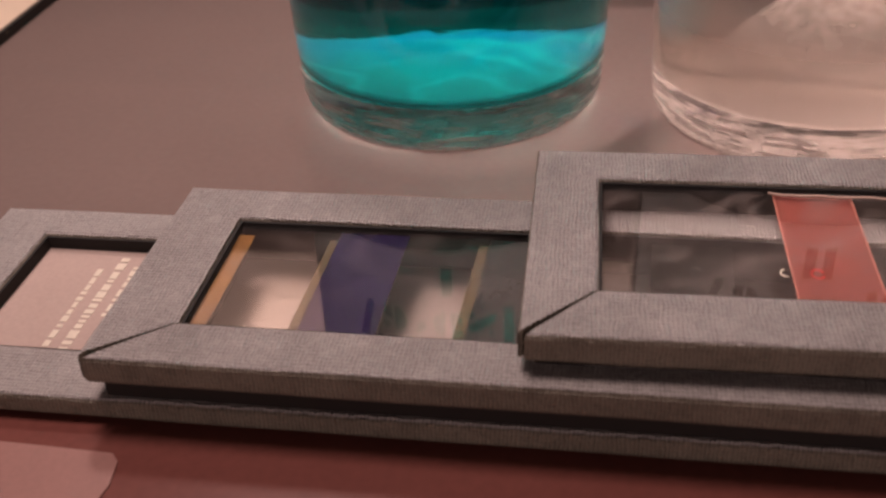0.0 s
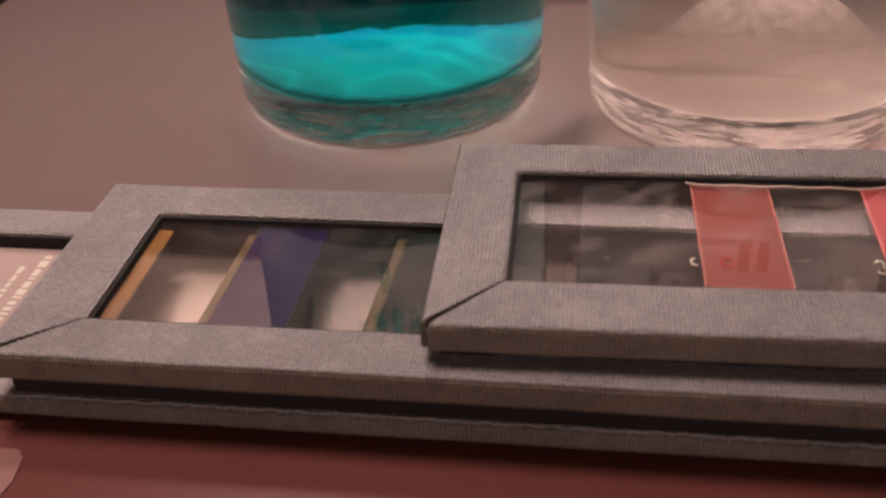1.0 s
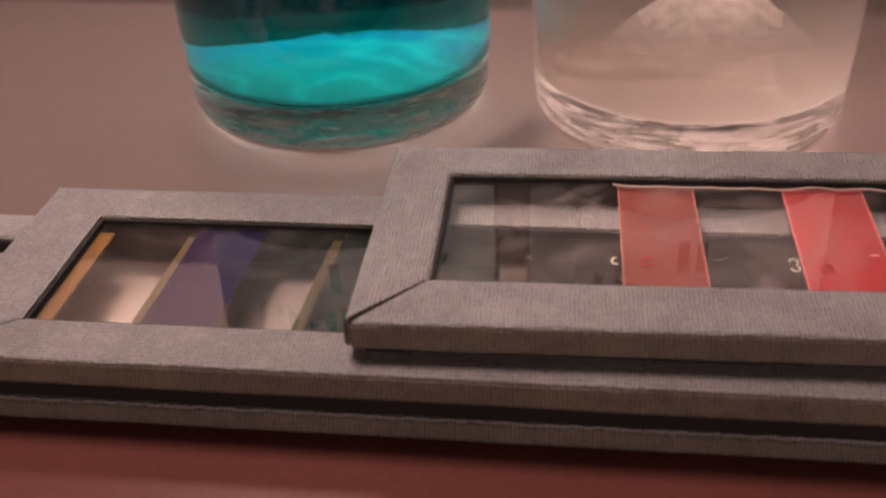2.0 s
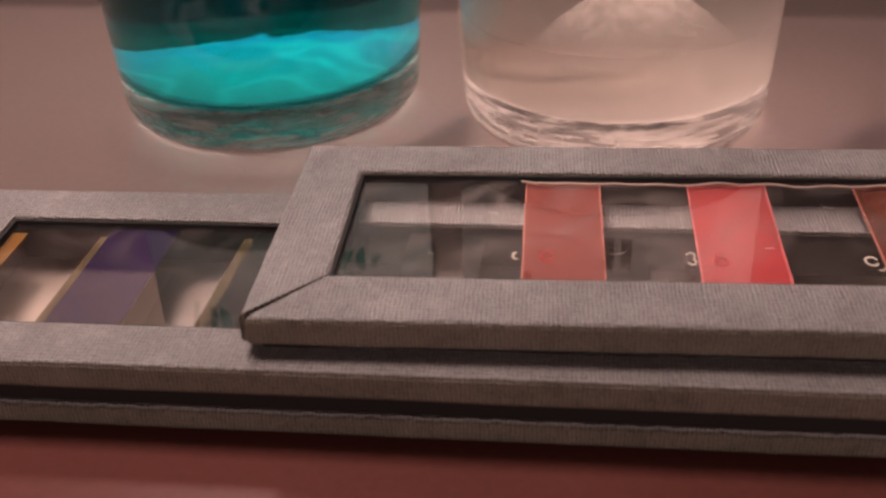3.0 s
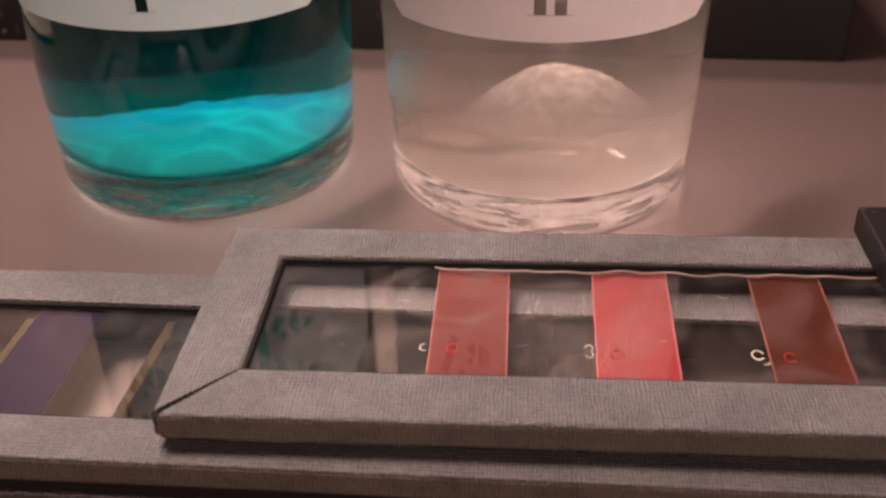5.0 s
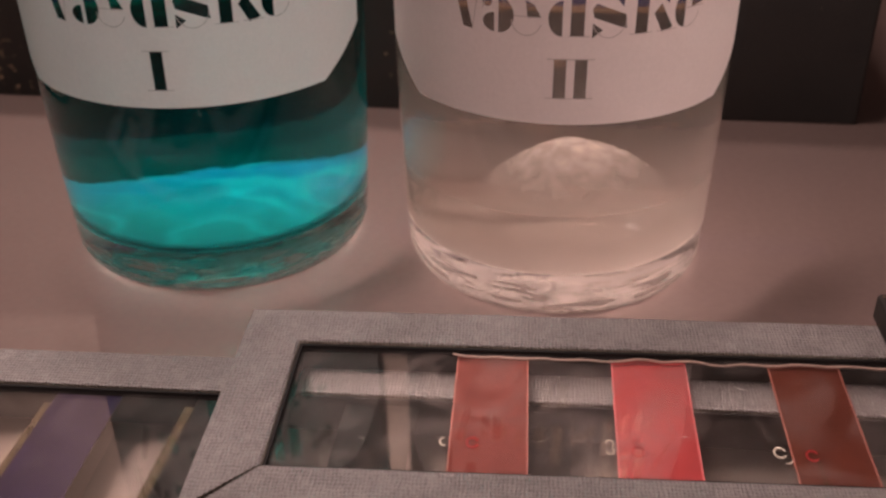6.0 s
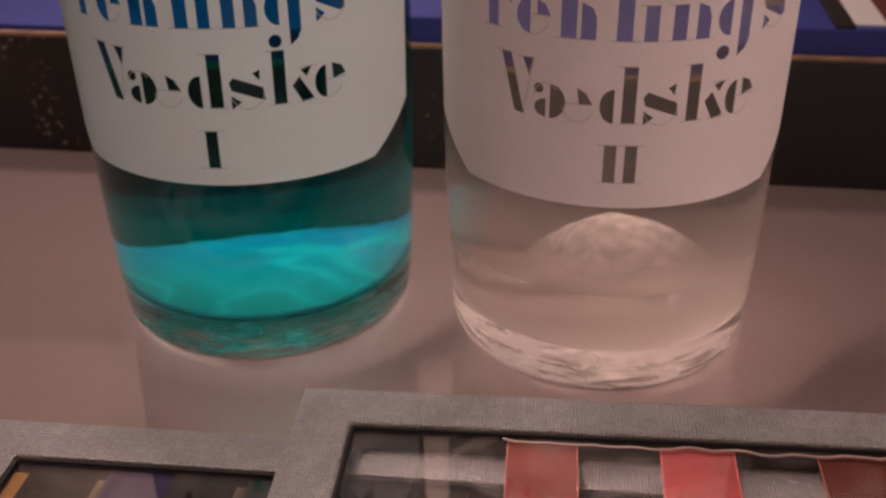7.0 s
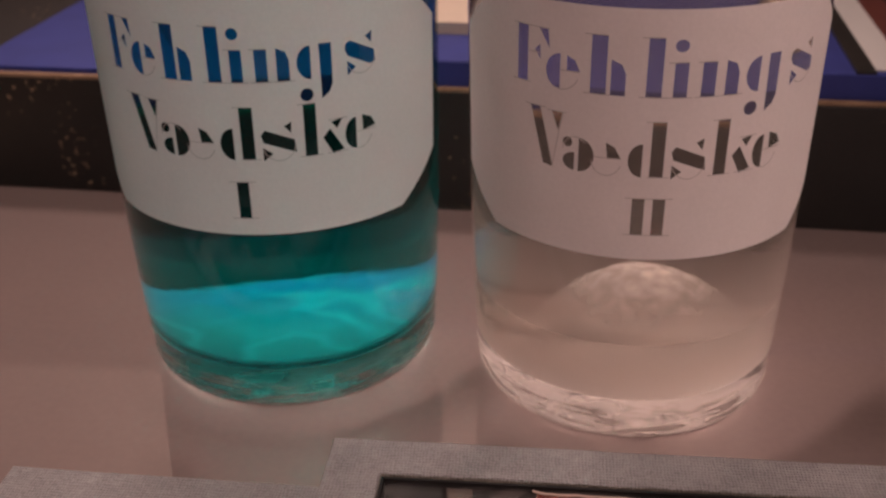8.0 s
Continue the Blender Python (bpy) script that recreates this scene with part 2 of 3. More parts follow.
def liquid_mat(name, colour, cloud, cloud_colour, clear=0.08):
    """A liquid that meets the glass wall round it, cloudier towards the bottom."""
    m = bpy.data.materials.new(name)
    m.use_nodes = True
    n, l = m.node_tree.nodes, m.node_tree.links
    n.remove(n["Principled BSDF"])
    glass = n.new("ShaderNodeBsdfGlass")
    glass.inputs["Color"].default_value = (*colour, 1)
    glass.inputs["Roughness"].default_value = 0.0
    glass.inputs["IOR"].default_value = 1.33 / 1.5
    haze = n.new("ShaderNodeBsdfTranslucent")
    haze.inputs["Color"].default_value = (*cloud_colour, 1)
    mix = n.new("ShaderNodeMixShader")
    tc = n.new("ShaderNodeTexCoord")
    sep = n.new("ShaderNodeSeparateXYZ")
    lower_cloud = n.new("ShaderNodeMapRange")
    lower_cloud.inputs["From Min"].default_value, lower_cloud.inputs["From Max"].default_value = 0.012, 0.045
    lower_cloud.inputs["To Min"].default_value, lower_cloud.inputs["To Max"].default_value = cloud, cloud * clear
    l.new(tc.outputs["Object"], sep.inputs[0])
    l.new(sep.outputs["Z"], lower_cloud.inputs["Value"])
    l.new(lower_cloud.outputs[0], mix.inputs[0])
    l.new(glass.outputs[0], mix.inputs[1])
    l.new(haze.outputs[0], mix.inputs[2])
    l.new(mix.outputs[0], n["Material Output"].inputs["Surface"])
    return m


def gel(name, colour, rough=0.14, transmission=0.25, spec=0.5):
    return mat(name, colour, rough, vary=0.12, scale=90, bump=0.08, bump_scale=300, transmission=transmission, spec=spec)


M_S1 = gel("dull_red_gelatine", (0.30, 0.07, 0.055))
M_S2 = gel("bright_red_gelatine", (0.54, 0.07, 0.072))
M_S3 = gel("brown_red_gelatine", (0.16, 0.038, 0.023))
M_NAVY = gel("navy_gelatine", (0.010, 0.006, 0.028), 0.1, 0.0, 0.08)
M_DARK = gel("black_green_gelatine", (0.008, 0.0075, 0.007), 0.1, 0.0, 0.1)
M_ORANGE = gel("amber_gelatine", (0.17, 0.075, 0.016))
M_STRAW = gel("straw_gelatine", (0.09, 0.06, 0.026))
M_NUMERAL_SHADOW = mat("carmine_numeral_shadow", (0.62, 0.035, 0.04), 0.5, vary=0.2)
M_HAIR = mat("grey_hairline_enamel", (0.50, 0.44, 0.42), 0.5, vary=0.15)


M_CLOTH = weave("grey_bookcloth", (0.375, 0.343, 0.335))
# Browner rubbed cloth, darkened so the rails' side faces carry painted shade.
M_CLOTH_SHADED_SIDE = weave("rubbed_shaded_brown_bookcloth", (0.21, 0.18, 0.145))
M_BLUE_LIQ = liquid_mat("teal_liquid", (0.014, 0.64, 0.64), 0.03, (0.02, 0.6, 0.65))
M_CLEAR_LIQ = liquid_mat("cloudy_clear_liquid", (0.94, 0.90, 0.865), 0.55, (0.58, 0.50, 0.46), 0.15)
M_WORN = mat("worn_brown_card", (0.30, 0.18, 0.11), 0.8, vary=0.5, scale=150)
M_ROSE = mat("dusty_rose_card", (0.30, 0.14, 0.12), 0.5, vary=0.1)
M_LINT = mat("white_lint", (0.7, 0.66, 0.6), 0.8, vary=0.1)
M_DUN = mat("dun_card", (0.25, 0.195, 0.17), 0.8, vary=0.2)
# Lighter edge colours paint the bright refraction along the cut strips.
M_E1 = mat("pale_red_edge", (0.46, 0.16, 0.12), 0.4, vary=0.3, scale=300)
M_E2 = mat("pale_rose_edge", (0.68, 0.17, 0.17), 0.4, vary=0.3, scale=300)
M_HEAP = mat("dun_grainy_heap", (0.88, 0.80, 0.74), 0.95, vary=0.25, scale=90, bump=0.5, bump_scale=500)
let_light_through(M_HEAP, 0.45, (0.85, 0.75, 0.7))


def thins_out(m, reach, dense, sparse, low=0.65, high=1.35):
    """Makes a body dense in the middle, thinning out to specks at its edge."""
    n, l = m.node_tree.nodes, m.node_tree.links
    tc = n.new("ShaderNodeTexCoord")
    flat = n.new("ShaderNodeVectorMath")
    flat.operation = "MULTIPLY"
    flat.inputs[1].default_value = (1, 1, 0)
    far = n.new("ShaderNodeVectorMath")
    far.operation = "LENGTH"
    nz = n.new("ShaderNodeTexNoise")
    nz.inputs["Scale"].default_value, nz.inputs["Detail"].default_value = 420, 4
    thin = n.new("ShaderNodeMapRange")
    thin.interpolation_type = "SMOOTHSTEP"
    thin.inputs["From Min"].default_value, thin.inputs["From Max"].default_value = 0.0, reach
    thin.inputs["To Min"].default_value, thin.inputs["To Max"].default_value = dense, sparse
    speck = n.new("ShaderNodeMapRange")
    speck.inputs["From Min"].default_value, speck.inputs["From Max"].default_value = 0.35, 0.7
    speck.inputs["To Min"].default_value, speck.inputs["To Max"].default_value = low, high
    mul = n.new("ShaderNodeMath")
    mul.operation = "MULTIPLY"
    mul.use_clamp = True
    clear = n.new("ShaderNodeBsdfTransparent")
    mix = n.new("ShaderNodeMixShader")
    out = n["Material Output"].inputs["Surface"]
    l.new(tc.outputs["Object"], flat.inputs[0])
    l.new(flat.outputs[0], far.inputs[0])
    l.new(tc.outputs["Object"], nz.inputs["Vector"])
    l.new(far.outputs["Value"], thin.inputs["Value"])
    l.new(nz.outputs["Fac"], speck.inputs["Value"])
    l.new(thin.outputs[0], mul.inputs[0])
    l.new(speck.outputs[0], mul.inputs[1])
    l.new(mul.outputs[0], mix.inputs[0])
    l.new(clear.outputs[0], mix.inputs[1])
    l.new(out.links[0].from_socket, mix.inputs[2])
    l.new(mix.outputs[0], out)


thins_out(M_HEAP, 0.0205, 0.68, 0.0, 0.7, 1.3)
thins_out(M_LIT_FLOOR, 0.036, 1.5, 0.35, 0.95, 1.05)
M_WHITE = mat("white_card", (0.75, 0.7, 0.66), 0.7, vary=0.05)
M_GLUE = mat("yellowed_paper_edge", (0.5, 0.35, 0.29), 0.6, vary=0.3, scale=200)


# ---- makers ----
def link_mesh(name, bm, material, smooth=False):
    me = bpy.data.meshes.new(name)
    bmesh.ops.recalc_face_normals(bm, faces=bm.faces)
    if smooth:
        for f in bm.faces:
            f.smooth = True
    bm.to_mesh(me)
    bm.free()
    me.materials.append(material)
    return new(name, me)


def part(name, bm, material, parent, label="", smooth=False):
    ob = link_mesh(name, bm, material, smooth)
    ob.parent = parent
    if label:
        tagged(ob, label)
    return ob


def thing(name, label, category, place=(0, 0, 0), turn=0.0, group="", kind=""):
    ob = new(name)
    ob.matrix_basis = pose(*place, 0, 0, turn)
    ob.empty_display_size = 0.01
    return tagged(ob, label, category, group, kind)


def box_bm(x0, x1, y0, y1, z0, z1, bevel=0.0, seg=2):
    bm = bmesh.new()
    bmesh.ops.create_cube(bm, size=1)
    for v in bm.verts:
        v.co = Vector((x0 + (v.co.x + 0.5) * (x1 - x0), y0 + (v.co.y + 0.5) * (y1 - y0), z0 + (v.co.z + 0.5) * (z1 - z0)))
    if bevel:
        bmesh.ops.bevel(bm, geom=bm.edges[:], offset=bevel, segments=seg, affect="EDGES", profile=0.5)
    return bm


def prism_bm(outline, z0, z1, bevel=0.0, sharp=()):
    """An upright prism over a plan outline; the sides numbered in sharp stay unbevelled."""
    bm = bmesh.new()
    low = [bm.verts.new((x, y, z0)) for x, y in outline]
    high = [bm.verts.new((x, y, z1)) for x, y in outline]
    bm.faces.new(low[::-1])
    bm.faces.new(high)
    k = len(outline)
    for i in range(k):
        bm.faces.new((low[i], low[(i + 1) % k], high[(i + 1) % k], high[i]))
    if bevel:
        edges = []
        for i in range(k):
            if i not in sharp:
                edges += [bm.edges.get((low[i], low[(i + 1) % k])), bm.edges.get((high[i], high[(i + 1) % k]))]
            if i not in sharp and (i - 1) % k not in sharp:
                edges.append(bm.edges.get((low[i], high[i])))
        bmesh.ops.bevel(bm, geom=edges, offset=bevel, segments=2, affect="EDGES", profile=0.5)
    return bm


def lathe_bm(profile, steps=96):
    """A surface turned round z from (radius, height) pairs; radius 0 closes it."""
    bm = bmesh.new()
    rings = []
    for r, z in profile:
        if r <= 1e-7:
            rings.append([bm.verts.new((0, 0, z))])
        else:
            rings.append([bm.verts.new((r * math.cos(2 * math.pi * i / steps), r * math.sin(2 * math.pi * i / steps), z)) for i in range(steps)])
    for a, b in zip(rings, rings[1:]):
        for i in range(steps):
            j = (i + 1) % steps
            if len(a) == 1 and len(b) == 1:
                continue
            if len(a) == 1:
                bm.faces.new((a[0], b[i], b[j]))
            elif len(b) == 1:
                bm.faces.new((a[i], a[j], b[0]))
            else:
                bm.faces.new((a[i], a[j], b[j], b[i]))
    return bm


# ---- structure ----
table = thing("table", "taupe laminate display table with a dark red front board", "table", kind="structure")
part("tabletop", box_bm(-0.7, 0.7, 0.015, 0.75, -0.03, 0.0), M_TABLE, table)
part("front_board", box_bm(-0.7, 0.7, -0.2, 0.015, -0.03, -0.0002, 0.0004), M_RED, table, "dark red lacquered front board")


def room():
    # Unseen walls close the room; the dark ones cut bounced light.
    for name, b in (("wall_north", (-2, 0.42, 1.8, 1.9, 1.2, 2.5)), ("wall_south", (-2, 2, -2.1, -2.0, -0.9, 2.5)),
                    ("wall_west", (-2.1, -2, -2.1, 1.9, -0.9, 2.5)), ("wall_east", (2, 2.1, -2.1, 1.9, -0.9, 2.5)),
                    ("ceiling", (-2.1, 2.1, -2.1, 1.9, 2.5, 2.6)), ("floor", (-2.1, 2.1, -2.1, 1.9, -1.0, -0.9))):
        tagged(link_mesh(name, box_bm(*b), M_WALL if name == "wall_north" else M_DIM), ("unseen pale plaster " if name == "wall_north" else "unseen bounce-cutting dark ") + name.split("_")[0] + " of the room", name.split("_")[0], kind="structure")


room()
# Unseen dark walls added to bound the bright patch the table reflects.
for name, b in (("reflection_mask_low", (-2, 2, 1.79, 1.9, -0.9, 1.2)), ("reflection_mask_east", (0.42, 2, 1.79, 1.9, 1.2, 2.5))):
    tagged(link_mesh(name, box_bm(*b), M_REFLECTION_MASK), "unseen dark wall added to bound the table's reflection", "wall", kind="structure")

# ---- slide frames ----
THICK, BACK = 0.0065, 0.0017


def uneven(bm, amount, seed):
    """Small worn dents in a mesh."""
    for v in bm.verts:
        v.co += amount * noise.noise_vector(v.co * 700 + Vector((seed, 0, 0)))
    return bm


def slide_frame(label, place, yaw, w, d, side, front, back, thick=THICK, base=BACK):
    """A cloth-covered frame, mitred rails round a window, on added gap-darkening black strips."""
    ob = thing("lantern_slide_frame", label, "slide frame", place, yaw, group="stacked slide frames")
    g = 0.00018
    plans = (("front_rail", ((5 * g, 0), (w - g, 0), (w - side - g, front), (side + g, front))),
             ("back_rail", ((side, d - back), (w - side, d - back), (w, d), (0.0, d))),
             ("left_rail", ((0, 4 * g), (side, front + g), (side, d - back), (0, d))),
             ("right_rail", ((w - side, front + g), (w, g), (w, d), (w - side, d - back))))
    sharp = ((1, 3), (1, 3), (0, 2), (0, 2))
    for k, (name, plan) in enumerate(plans):
        bm = prism_bm(plan, base, thick, 0.0008, sharp[k])
        for i in range(1, 24):
            x = w * i / 24
            bmesh.ops.bisect_plane(bm, geom=bm.verts[:] + bm.edges[:] + bm.faces[:], plane_co=(x, 0, 0), plane_no=(1, 0, 0))
        for i in range(1, 9):
            bmesh.ops.bisect_plane(bm, geom=bm.verts[:] + bm.edges[:] + bm.faces[:], plane_co=(0, d * i / 9, 0), plane_no=(0, 1, 0))
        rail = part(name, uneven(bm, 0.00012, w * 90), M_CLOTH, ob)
        rail.data.materials.append(M_CLOTH_SHADED_SIDE)
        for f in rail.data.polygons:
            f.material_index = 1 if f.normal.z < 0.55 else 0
    t = 0.0004
    for x0, x1, y0, y1 in ((side - t, w - side + t, front - t, front + t), (side - t, w - side + t, d - back - t, d - back + t),
                           (side - t, side + t, front + t, d - back - t), (w - side - t, w - side + t, front + t, d - back - t)):
        part("inner_edge", box_bm(x0, x1, y0, y1, base, thick - 0.0006), M_SHADE_BLACK, ob, "inner edge painted black for the recess shade")
    q = 0.0022
    for name, x0, x1, y0, y1 in (("gap_shade_strip", q, w - q, q, front), ("gap_shade_strip", q, w - q, d - back, d - q),
                                 ("gap_shade_strip", q, side, front, d - back), ("gap_shade_strip", w - side, w - q, front, d - back)):
        part(name, box_bm(x0, x1, y0, y1, 0, base + 0.0002), M_SHADE_BLACK, ob, "added black strip that darkens the gap")
    return ob


def pane(ob, w, d, side, front, back, z, m, thick=0.0010):
    o = part("pane", box_bm(side - 0.001, w - side + 0.001, front - 0.001, d - back + 0.001, z, z + thick), m, ob, "glass plate with dust and painted reflection smears")
    o.visible_shadow = False


AW, BW, CW = 0.140, 0.218, 0.250
A = slide_frame("grey cloth-covered slide frame with three red strips under glass", (0.0, -0.0006, 0.013), 0.0, AW, 0.0525, 0.0107, 0.0112, 0.0100)
B = slide_frame("grey cloth-covered slide frame with navy and black strips under glass", (-0.0628, -0.0024, 0.0042), -1.05, BW, 0.0490, 0.0122, 0.0096, 0.0100, 0.0088, 0.0040)
C = slide_frame("grey cloth-covered slide frame holding a pink written card", (-0.1029, -0.0007, 0.0), -0.95, CW, 0.0523, 0.0118, 0.0113, 0.0087, 0.0042, 0.0004)
pane(A, AW, 0.0525, 0.0107, 0.0112, 0.0100, 0.0042, M_FILM)
pane(B, BW, 0.0490, 0.0122, 0.0096, 0.0100, 0.0065, M_GLASS)


def strip(ob, x, wd, y0, y1, z, m, label, skew=0.0, seed=0.0):
    """A cut film strip with slightly ragged long edges."""
    bm = bmesh.new()
    rows = []
    for i in range(15):
        y = y0 + (y1 - y0) * i / 14
        e = [0.00012 * noise.noise(Vector((seed + s, y * 260, 0))) for s in (0, 9)]
        rows.append([bm.verts.new((xx, y, zz)) for xx, zz in ((x + skew * i / 14 + e[0], z), (x + wd + skew * i / 14 + e[1], z), (x + wd + skew * i / 14 + e[1], z + 0.0004), (x + skew * i / 14 + e[0], z + 0.0004))])
    for a, b in zip(rows, rows[1:]):
        for i in range(4):
            bm.faces.new((a[i], a[(i + 1) % 4], b[(i + 1) % 4], b[i]))
    bm.faces.new(rows[0])
    bm.faces.new(rows[-1][::-1])
    s = part("strip", bm, m, ob, label)
    if m in EDGES:
        for k in (0.0, wd - 0.00022):
            plan = ((x + k, y0), (x + k + 0.00025, y0), (x + k + 0.00025 + skew, y1), (x + k + skew, y1))
            e = prism_bm(plan, z + 0.0003, z + 0.00048)
            part("edge_glint", e, EDGES[m], s, "pale line painting the glint of the cut edge")
    return s


ZS = 0.0037
EDGES = {M_S1: M_E1, M_S2: M_E2, M_S3: M_E1}
strip(A, 0.0381, 0.0122, 0.0100, 0.0430, ZS, M_S1, "dull red film strip", 0.0002, 1)
strip(A, 0.0637, 0.0126, 0.0100, 0.0430, ZS, M_S2, "bright red film strip", 0.0009, 2)
strip(A, 0.0900, 0.0119, 0.0100, 0.0430, ZS, M_S3, "brown-red film strip", 0.0009, 3)
strip(B, 0.0120, 0.0031, 0.0090, 0.0365, ZS + 0.0023, M_ORANGE, "amber film strip", 0.0003, 4)
strip(B, 0.0292, 0.0117, 0.0090, 0.0395, ZS + 0.0023, M_NAVY, "navy film strip", 0.0008, 5)
strip(B, 0.0278, 0.0013, 0.0090, 0.0360, ZS + 0.0023, M_STRAW, "narrow straw-coloured film edge", 0.0008, 11)
strip(B, 0.0524, 0.0017, 0.0090, 0.0365, ZS + 0.0023, M_STRAW, "narrow straw-coloured film edge", 0.0012, 6)
for s in range(3):
    strip(B, 0.0541 + 0.0262 * s, 0.0126, 0.0090, 0.0395, ZS + 0.0023, M_DARK, "black-green film strip", 0.0012, 7 + s)


def wavy_edge(ob, x0, x1, y, z):
    """The torn, yellowed paper edge that peeps out along the window."""
    bm = bmesh.new()
    k = 80
    rings = []
    for i in range(k + 1):
        x = x0 + (x1 - x0) * i / k
        wave = 0.0004 + 0.0015 * noise.noise(Vector((x * 150, 3, 0))) + 0.0002 * noise.noise(Vector((x * 500, 8, 0)))
        rings.append([bm.verts.new(q) for q in ((x, y - wave, z), (x, y + 0.00045 - wave, z), (x, y + 0.00045 - wave, z + 0.0002), (x, y - wave, z + 0.0002))])
    for a, c in zip(rings, rings[1:]):
        for i in range(4):
            bm.faces.new((a[i], a[(i + 1) % 4], c[(i + 1) % 4], c[i]))
    bm.faces.new(rings[0])
    bm.faces.new(rings[-1][::-1])
    part("paper_edge", bm, M_GLUE, ob, "wavy yellowed paper edge")


wavy_edge(A, 0.0375, AW - 0.0107, 0.0410, 0.0053)


def mark_arc(ob, x, y, z, r, a0, a1, m=M_INK, label="small curved white ink mark"):
    bm = bmesh.new()
    ring = []
    for i in range(13):
        a = radians(a0 + (a1 - a0) * i / 12)
        ring.append([bm.verts.new((x + q * math.cos(a), y + q * math.sin(a) * 1.25, zz)) for q, zz in ((r * 0.84, z), (r * 1.16, z), (r * 1.16, z + 0.00008), (r * 0.84, z + 0.00008))])
    for a, b in zip(ring, ring[1:]):
        for i in range(4):
            bm.faces.new((a[i], a[(i + 1) % 4], b[(i + 1) % 4], b[i]))
    part("ink_and_shadow_mark", bm, m, ob, label)


ZI = 0.0039
mark_arc(A, 0.0374, 0.0199, ZI, 0.0007, 90, 290)
mark_arc(A, 0.0630, 0.0207, ZI, 0.0006, -60, 180)
mark_arc(A, 0.0630, 0.0190, ZI, 0.0006, -180, 70)
mark_arc(A, 0.0887, 0.0199, ZI, 0.0009, 20, 330)
mark_arc(A, 0.0895, 0.0184, ZI, 0.0007, -120, 0)
ZG = 0.00412
# Carmine strokes paint the numerals' faint shadows onto the film strips.
for x, y, r, a0, a1 in ((0.0418, 0.0196, 0.0009, 20, 340), (0.0672, 0.0188, 0.0009, 0, 359), (0.0672, 0.0207, 0.0006, 40, 300), (0.0934, 0.0192, 0.0009, 30, 320)):
    mark_arc(A, x, y, ZG, r, a0, a1, M_NUMERAL_SHADOW, "small carmine stroke painting a numeral's shadow")
for k in range(5):
    part("ink_and_shadow_mark", box_bm(0.0938, 0.0942, 0.0130 + 0.0011 * k, 0.0137 + 0.0011 * k, ZG, ZG + 0.00006), M_STRAW, A, "tiny straw-coloured ink tick")

part("card", box_bm(0.0112, 0.0440, 0.0108, 0.0436, 0.0008, 0.0012), M_PINK, C, "pinkish paper card")
# Same card; the dimmer view through the glass is put into its colour.
part("card", box_bm(0.0440, 0.0785, 0.0108, 0.0436, 0.0008, 0.0012), M_PINK_DIMMED, C, "pinkish paper card coloured darker under the glass")
part("card", box_bm(0.0785, CW - 0.0112, 0.0108, 0.0436, 0.0008, 0.0012), M_DUN, C, "dark dun card")
random.seed(5)
for x, y0, y1, hgt in ((0.0248, 0.0148, 0.0360, 0.0011), (0.0281, 0.0128, 0.0400, 0.0016), (0.0313, 0.0235, 0.0380, 0.0013)):
    y = y0
    while y < y1:
        step = random.uniform(0.0007, 0.0022)
        wob = random.uniform(0.75, 1.1)
        part("writing_bar", box_bm(x - hgt * wob / 2, x + hgt * wob / 2, y, y + step, 0.00115, 0.00128), M_INK, C)
        y += step + random.uniform(0.0003, 0.0008)

def lint(place, r, a0, a1):
    """A curled fibre of dust."""
    bm = bmesh.new()
    ring = []
    for i in range(11):
        a = radians(a0 + (a1 - a0) * i / 10)
        c = Vector((r * math.cos(a), r * math.sin(a) * 0.7, 0.00005))
        n = Vector((math.cos(a), math.sin(a), 0))
        q = 0.00005 * (1.0 - 0.6 * abs(i - 5) / 5)
        ring.append([bm.verts.new(c + q * n), bm.verts.new(c + Vector((0, 0, q))), bm.verts.new(c - q * n), bm.verts.new(c - Vector((0, 0, q)))])
    for a, b in zip(ring, ring[1:]):
        for i in range(4):
            bm.faces.new((a[i], a[(i + 1) % 4], b[(i + 1) % 4], b[i]))
    ob = link_mesh("lint", bm, M_LINT)
    ob.matrix_basis = pose(*place)
    tagged(ob, "tiny curled white fibre lying on the glass", "lint", "lint on the glass")


for x, y, r, a0, a1 in ((0.0515, 0.0205, 0.0022, -100, -20), (0.0745, 0.0192, 0.003, 75, 105), (0.0330, 0.030, 0.0012, 10, 120), (0.0860, 0.0345, 0.0015, 190, 290), (0.0240, 0.0180, 0.0010, 0, 90)):
    lint((x, y, 0.0130 + 0.0052), r, a0, a1)

# ---- bottles ----
from mathutils.geometry import delaunay_2d_cdt


def wall_radius(z):
    """The outer radius of a bottle at a height: it widens a little upwards."""
    return 0.0355 + 0.0028 * (1 - math.exp(-z / 0.035))


def half_moon(x0, x1, y0, y1, left=True):
    """A bowl: straight on one side, round on the other."""
    pts = []
    for i in range(13):
        a = math.pi * (i / 12 - 0.5)
        k = math.cos(a)
        pts.append((x1 - (x1 - x0) * k if left else x0 + (x1 - x0) * k, (y0 + y1) / 2 + (y1 - y0) / 2 * math.sin(a)))
    return pts


def disc(x, y, r):
    return [(x + r * math.cos(2 * math.pi * i / 16), y + r * math.sin(2 * math.pi * i / 16)) for i in range(16)]


def bar(x0, x1, y0, y1):
    return [(x0, y0), (x1, y0), (x1, y1), (x0, y1)]


